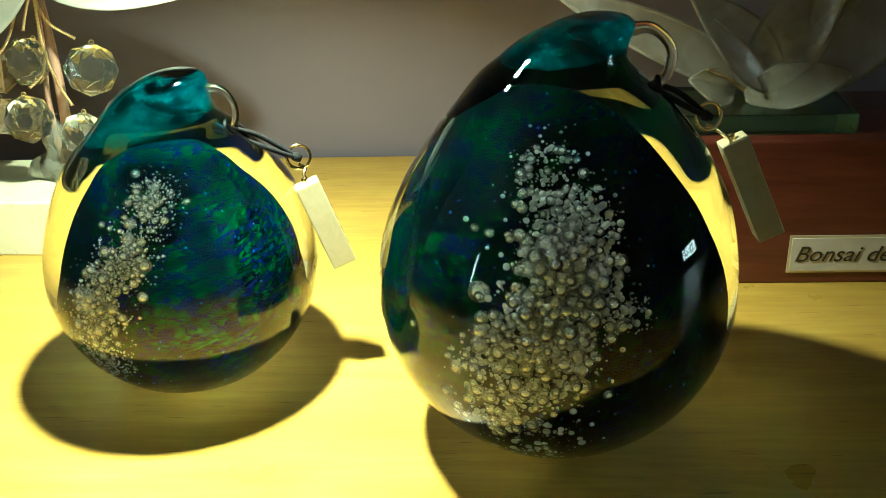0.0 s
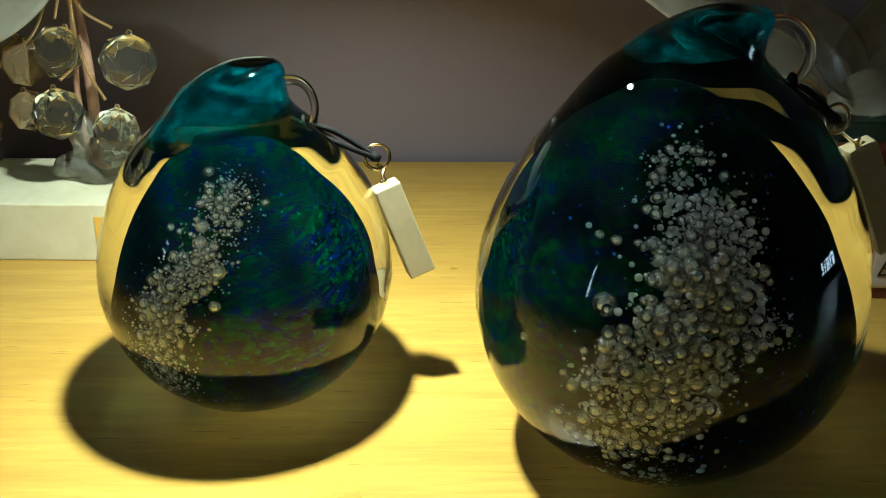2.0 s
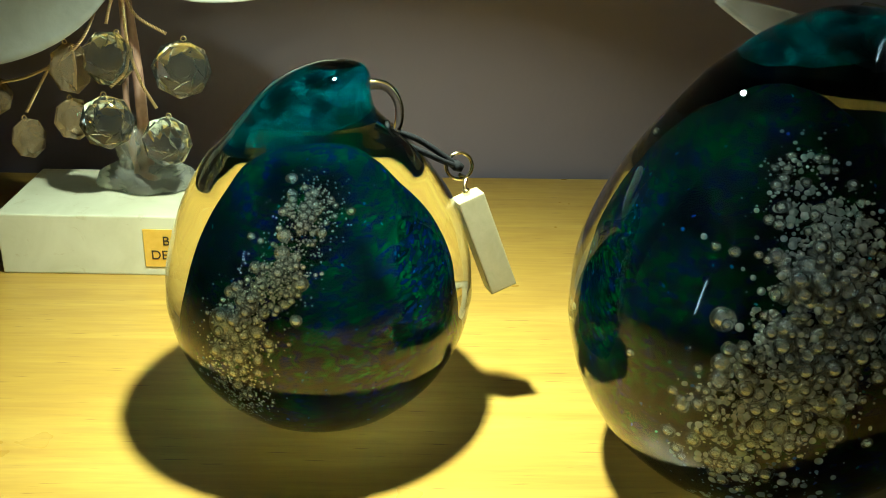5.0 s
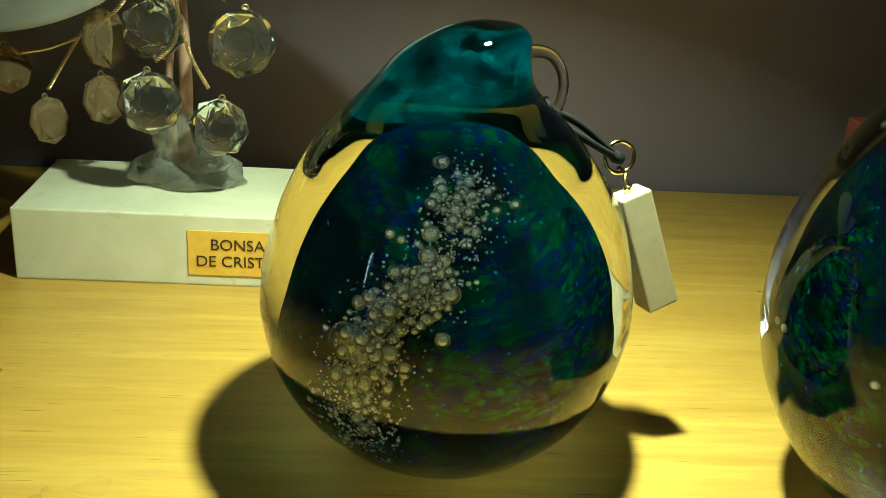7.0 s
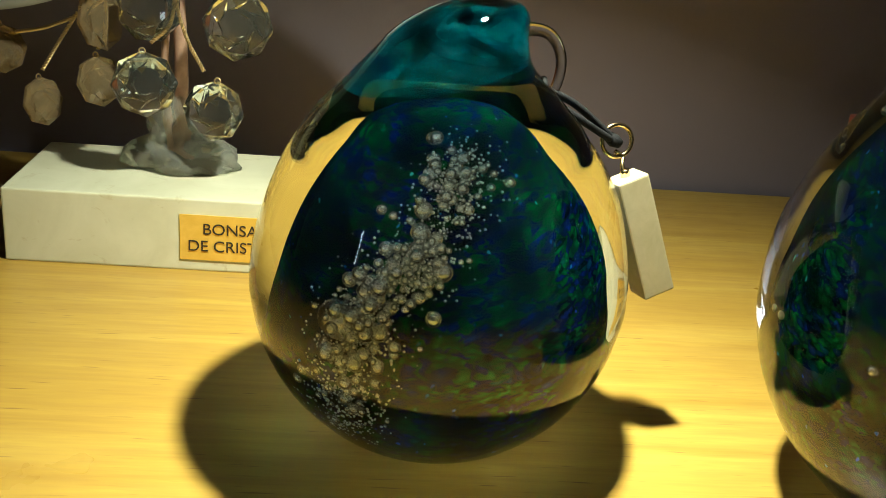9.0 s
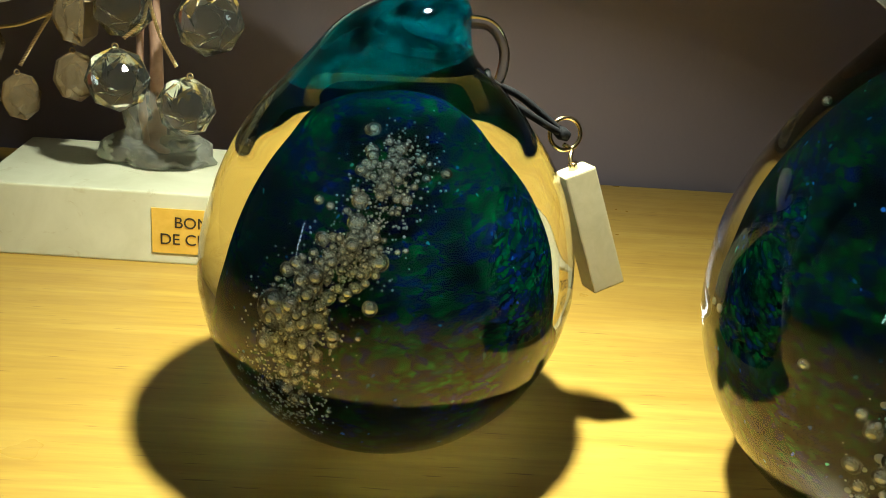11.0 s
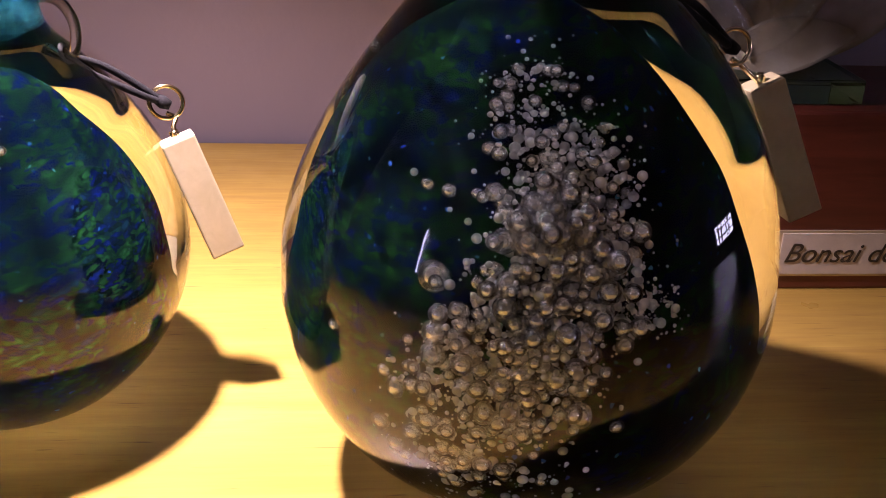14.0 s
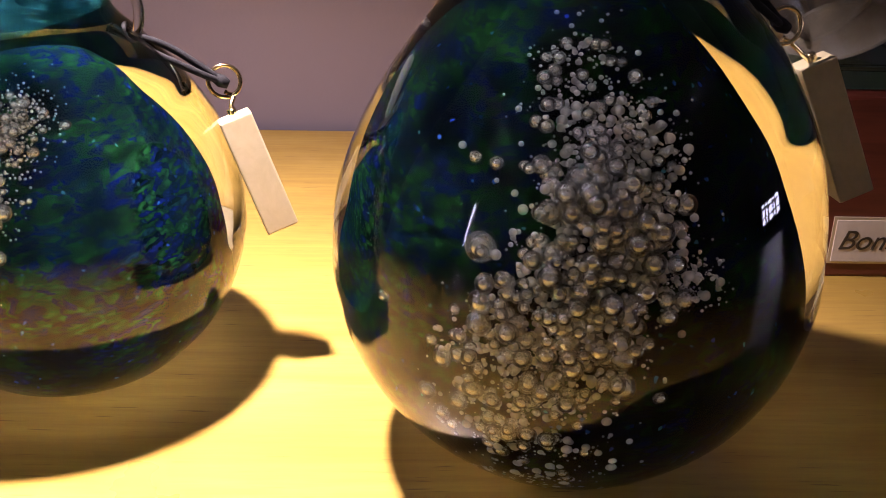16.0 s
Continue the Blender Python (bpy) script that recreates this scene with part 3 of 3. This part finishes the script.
def cut_bead(radius, depth, sides):
    """A faceted disc: girdle, two rows of facets, a small table front and back."""
    bm = bmesh.new()
    rows = []
    for y, r, tw in ((-1.0, 0.34, 0), (-0.62, 0.74, 0.5), (-0.16, 1.0, 0), (0.16, 1.0, 0), (0.62, 0.74, 0.5), (1.0, 0.34, 0)):
        rows.append([bm.verts.new((radius * r * math.sin(2 * math.pi * (j + tw) / sides), depth * y, radius * r * math.cos(2 * math.pi * (j + tw) / sides))) for j in range(sides)])
    for a, b in zip(rows, rows[1:]):
        for j in range(sides):
            k = (j + 1) % sides
            bm.faces.new((a[j], a[k], b[j]))
            bm.faces.new((a[k], b[k], b[j]))
    bm.faces.new(rows[0])
    bm.faces.new(rows[-1])
    bmesh.ops.recalc_face_normals(bm, faces=bm.faces[:])
    return bm


BEADS = [
    # place, radius, depth, sides, turn about z, lean, smoky
    ((-0.1240, 0.589, 0.0970), 0.0138, 0.0065, 8, 12, 8, False),
    ((-0.1330, 0.586, 0.0630), 0.0122, 0.0065, 8, -8, 5, False),
    ((-0.1590, 0.583, 0.0730), 0.0128, 0.0068, 8, 6, -4, False),
    ((-0.1590, 0.595, 0.1000), 0.0130, 0.0065, 8, -14, 20, False),
    ((-0.2200, 0.605, 0.0785), 0.0100, 0.0070, 8, 35, 0, True),
    ((-0.1815, 0.604, 0.0680), 0.0105, 0.0060, 8, 52, 0, True),
    ((-0.1800, 0.604, 0.0930), 0.0125, 0.0050, 8, 62, 0, True),
    ((-0.2045, 0.604, 0.0580), 0.0100, 0.0045, 8, 60, 0, True),
    ((-0.1990, 0.604, 0.1230), 0.0130, 0.0065, 8, 10, 0, False),
    ((-0.2260, 0.604, 0.1200), 0.0120, 0.0065, 8, -20, 0, False),
]
for p, r, depth, sides, turn, lean, smoky in BEADS:
    bead = part("crystal_bead", cut_bead(r, depth, sides), M_SMOKE if smoky else M_CRYSTAL, bonsai, "smoky cut-glass bead" if smoky else "clear cut-glass bead", smooth=False)
    bead.matrix_local = Matrix.Translation(local(p) - Vector((0, 0, 0.0025))) @ pose(0, 0, 0, -10, lean, turn)
    bm = bmesh.new()
    tube(bm, [Vector((0.0012 * math.cos(a), 0, r * 0.99 + 0.0012 * math.sin(a))) for a in [2 * math.pi * i / 16 for i in range(16)]], 0.0003, 6, True)
    ring = part("bead_ring", bm, M_WIRE, bead, "fine gilt ring")

for path, turns in (
    ([(-0.1495, 0.600, 0.165), (-0.1500, 0.597, 0.130), (-0.1490, 0.594, 0.105), (-0.1440, 0.591, 0.088), (-0.1370, 0.588, 0.0760)], 26),
    ([(-0.1490, 0.595, 0.102), (-0.1510, 0.592, 0.092), (-0.1570, 0.587, 0.0860)], 8),
    ([(-0.1500, 0.597, 0.130), (-0.1440, 0.594, 0.118), (-0.1300, 0.590, 0.1105)], 10),
    ([(-0.1510, 0.598, 0.135), (-0.1560, 0.597, 0.122), (-0.1585, 0.596, 0.1135)], 8),
    ([(-0.1540, 0.603, 0.150), (-0.1680, 0.603, 0.112), (-0.1820, 0.604, 0.0960), (-0.2000, 0.604, 0.0865), (-0.2140, 0.605, 0.0830)], 30),
    ([(-0.1890, 0.604, 0.0925), (-0.1970, 0.604, 0.0800), (-0.2040, 0.604, 0.0685)], 9),
    ([(-0.1780, 0.604, 0.101), (-0.1800, 0.604, 0.0860), (-0.1815, 0.604, 0.0785)], 8),
    ([(-0.1550, 0.603, 0.170), (-0.1800, 0.603, 0.155), (-0.1990, 0.604, 0.136)], 16),
    ([(-0.1550, 0.603, 0.165), (-0.2000, 0.603, 0.150), (-0.2260, 0.604, 0.132)], 18),
):
    bm = bmesh.new()
    twisted(bm, [local(p) for p in path], 0.00045, turns)
    part("wire", bm, M_WIRE, bonsai, "twisted gilt wire")


def leaf(parent, stem, tip, width, cup, material, name="leaf", up=(0, -0.5, 1), label=""):
    """A thick pointed leaf from stem to tip, with a middle fold and a thin rim."""
    a, b = Vector(stem), Vector(tip)
    d = (b - a).normalized()
    u = Vector(up)
    u = (u - d * u.dot(d)).normalized()
    s = d.cross(u)
    bm = bmesh.new()
    n, k = 22, 6
    top, bot = [], []
    for i in range(n + 1):
        f = i / n
        w = width * math.sin(math.pi * min(0.02 + 0.96 * f, 1.0) ** 0.8) ** 0.8
        rt, rb = [], []
        for j in range(-k, k + 1):
            x = j / k
            lift = cup * (x * x) * w / width + 0.12 * width * math.sin(3 * f) - 0.02 * width * math.cos(9 * f + 2 * x)
            th = 0.0011 * (1 - 0.8 * abs(x)) + 0.0002
            p = a.lerp(b, f) + s * (x * w) + u * lift
            rt.append(bm.verts.new(p + u * th))
            rb.append(bm.verts.new(p - u * th))
        top.append(rt)
        bot.append(rb)
    for i in range(n):
        for j in range(2 * k):
            bm.faces.new((top[i][j], top[i][j + 1], top[i + 1][j + 1], top[i + 1][j]))
            bm.faces.new((bot[i][j], bot[i + 1][j], bot[i + 1][j + 1], bot[i][j + 1]))
        for j, q in ((0, 0), (2 * k, 1)):
            f = (top[i][j], top[i + 1][j], bot[i + 1][j], bot[i][j])
            bm.faces.new(f if q == 0 else f[::-1])
    for i in (0, n):
        for j in range(2 * k):
            bm.faces.new((top[i][j], bot[i][j], bot[i][j + 1], top[i][j + 1]))
    bmesh.ops.recalc_face_normals(bm, faces=bm.faces[:])
    return part(name, bm, material, parent, label)


leaf(bonsai, local((-0.150, 0.600, 0.146)), local((-0.252, 0.598, 0.094)), 0.024, 0.006, M_LEAFGLASS, up=(0.3, -0.9, 0.3), label="large frosted glass leaf")
leaf(bonsai, local((-0.152, 0.600, 0.143)), local((-0.050, 0.598, 0.136)), 0.024, 0.006, M_LEAFGLASS, up=(0.0, -0.75, 0.65), label="large frosted glass leaf")
leaf(bonsai, local((-0.155, 0.602, 0.165)), local((-0.200, 0.600, 0.140)), 0.018, 0.005, M_LEAFGLASS, up=(0.0, -0.9, 0.4), label="large frosted glass leaf")

# ---- second bonsai on a dark wooden block ----
BLK = (0.255, 0.565, 0)
blk = tagged(new("wooden_block", mesh_of("wooden_block", box(-0.122, 0.140, -0.037, 0.037, 0, 0.073, 0.0012), M_BLOCK, False)), "dark red-brown polished wooden block with an ivory plaque", "plinth")
blk.location = BLK
plaque = part("plaque", box(-0.042, 0.042, -0.0005, 0.0004, -0.0098, 0.0098, 0.0002), M_PLAQUE_RIM, blk, "gilt-edged plaque", smooth=False)
plaque.location = (0.008, -0.0372, 0.0158)
face = part("plaque_face", box(-0.0408, 0.0408, -0.0003, 0.0001, -0.0086, 0.0086), M_PLAQUE, plaque, "ivory plaque face", smooth=False)
face.location = (0, -0.0006, 0)
writing("Bonsai de Cristal", 0.0115, 0.0001, M_INK, plaque, pose(0, -0.0011, 0.0, 90, 0, 0), 0.35)

orn = thing("glass_ornament", (0.215, 0.560, 0.073), "clear glass leaf ornament on a greenish glass slab", "ornament")
part("slab", box(-0.070, 0.033, -0.024, 0.022, 0.0005, 0.0098, 0.0008), M_SLAB, orn, "greenish thick glass slab", smooth=False)
OR = Vector((0.215, 0.560, 0.073))


def orn_at(p):
    return Vector(p) - OR


for a, b, w, cup, mat in (
    ((0.205, 0.565, 0.088), (0.110, 0.556, 0.135), 0.012, 0.005, M_ACRYLIC),
    ((0.215, 0.560, 0.088), (0.170, 0.552, 0.135), 0.014, 0.006, M_ACRYLIC),
    ((0.205, 0.562, 0.086), (0.238, 0.556, 0.155), 0.016, 0.006, M_ACRYLIC),
    ((0.225, 0.560, 0.086), (0.285, 0.556, 0.150), 0.016, 0.006, M_ACRYLIC),
    ((0.195, 0.558, 0.086), (0.172, 0.550, 0.096), 0.010, 0.004, M_ACRYLIC),
    ((0.200, 0.556, 0.085), (0.246, 0.548, 0.098), 0.011, 0.004, M_ACRYLIC),
    ((0.220, 0.565, 0.110), (0.262, 0.560, 0.175), 0.014, 0.006, M_ACRYLIC),
):
    leaf(orn, orn_at(a), orn_at(b), w, cup, mat, up=(0.1, -0.8, 0.5), label="clear glass leaf")
for path, r in (
    ([(0.212, 0.562, 0.083), (0.222, 0.561, 0.105), (0.243, 0.560, 0.130), (0.262, 0.560, 0.170)], 0.0042),
    ([(0.216, 0.561, 0.090), (0.200, 0.558, 0.108), (0.182, 0.556, 0.122)], 0.0016),
    ([(0.230, 0.560, 0.110), (0.226, 0.557, 0.128), (0.230, 0.556, 0.160)], 0.0022),
    ([(0.205, 0.560, 0.084), (0.192, 0.556, 0.094), (0.180, 0.552, 0.100)], 0.0014),
):
    bm = bmesh.new()
    pts = catmull([orn_at(p) for p in path], 26)
    tube(bm, [p + 0.0008 * noise.noise_vector(p * 160) for p in pts], [r * (1 - 0.6 * i / 25) * (1 + 0.25 * noise.noise(pts[i] * 220)) for i in range(26)], 12)
    part("stem", bm, M_STEM, orn, "amber brown stem")
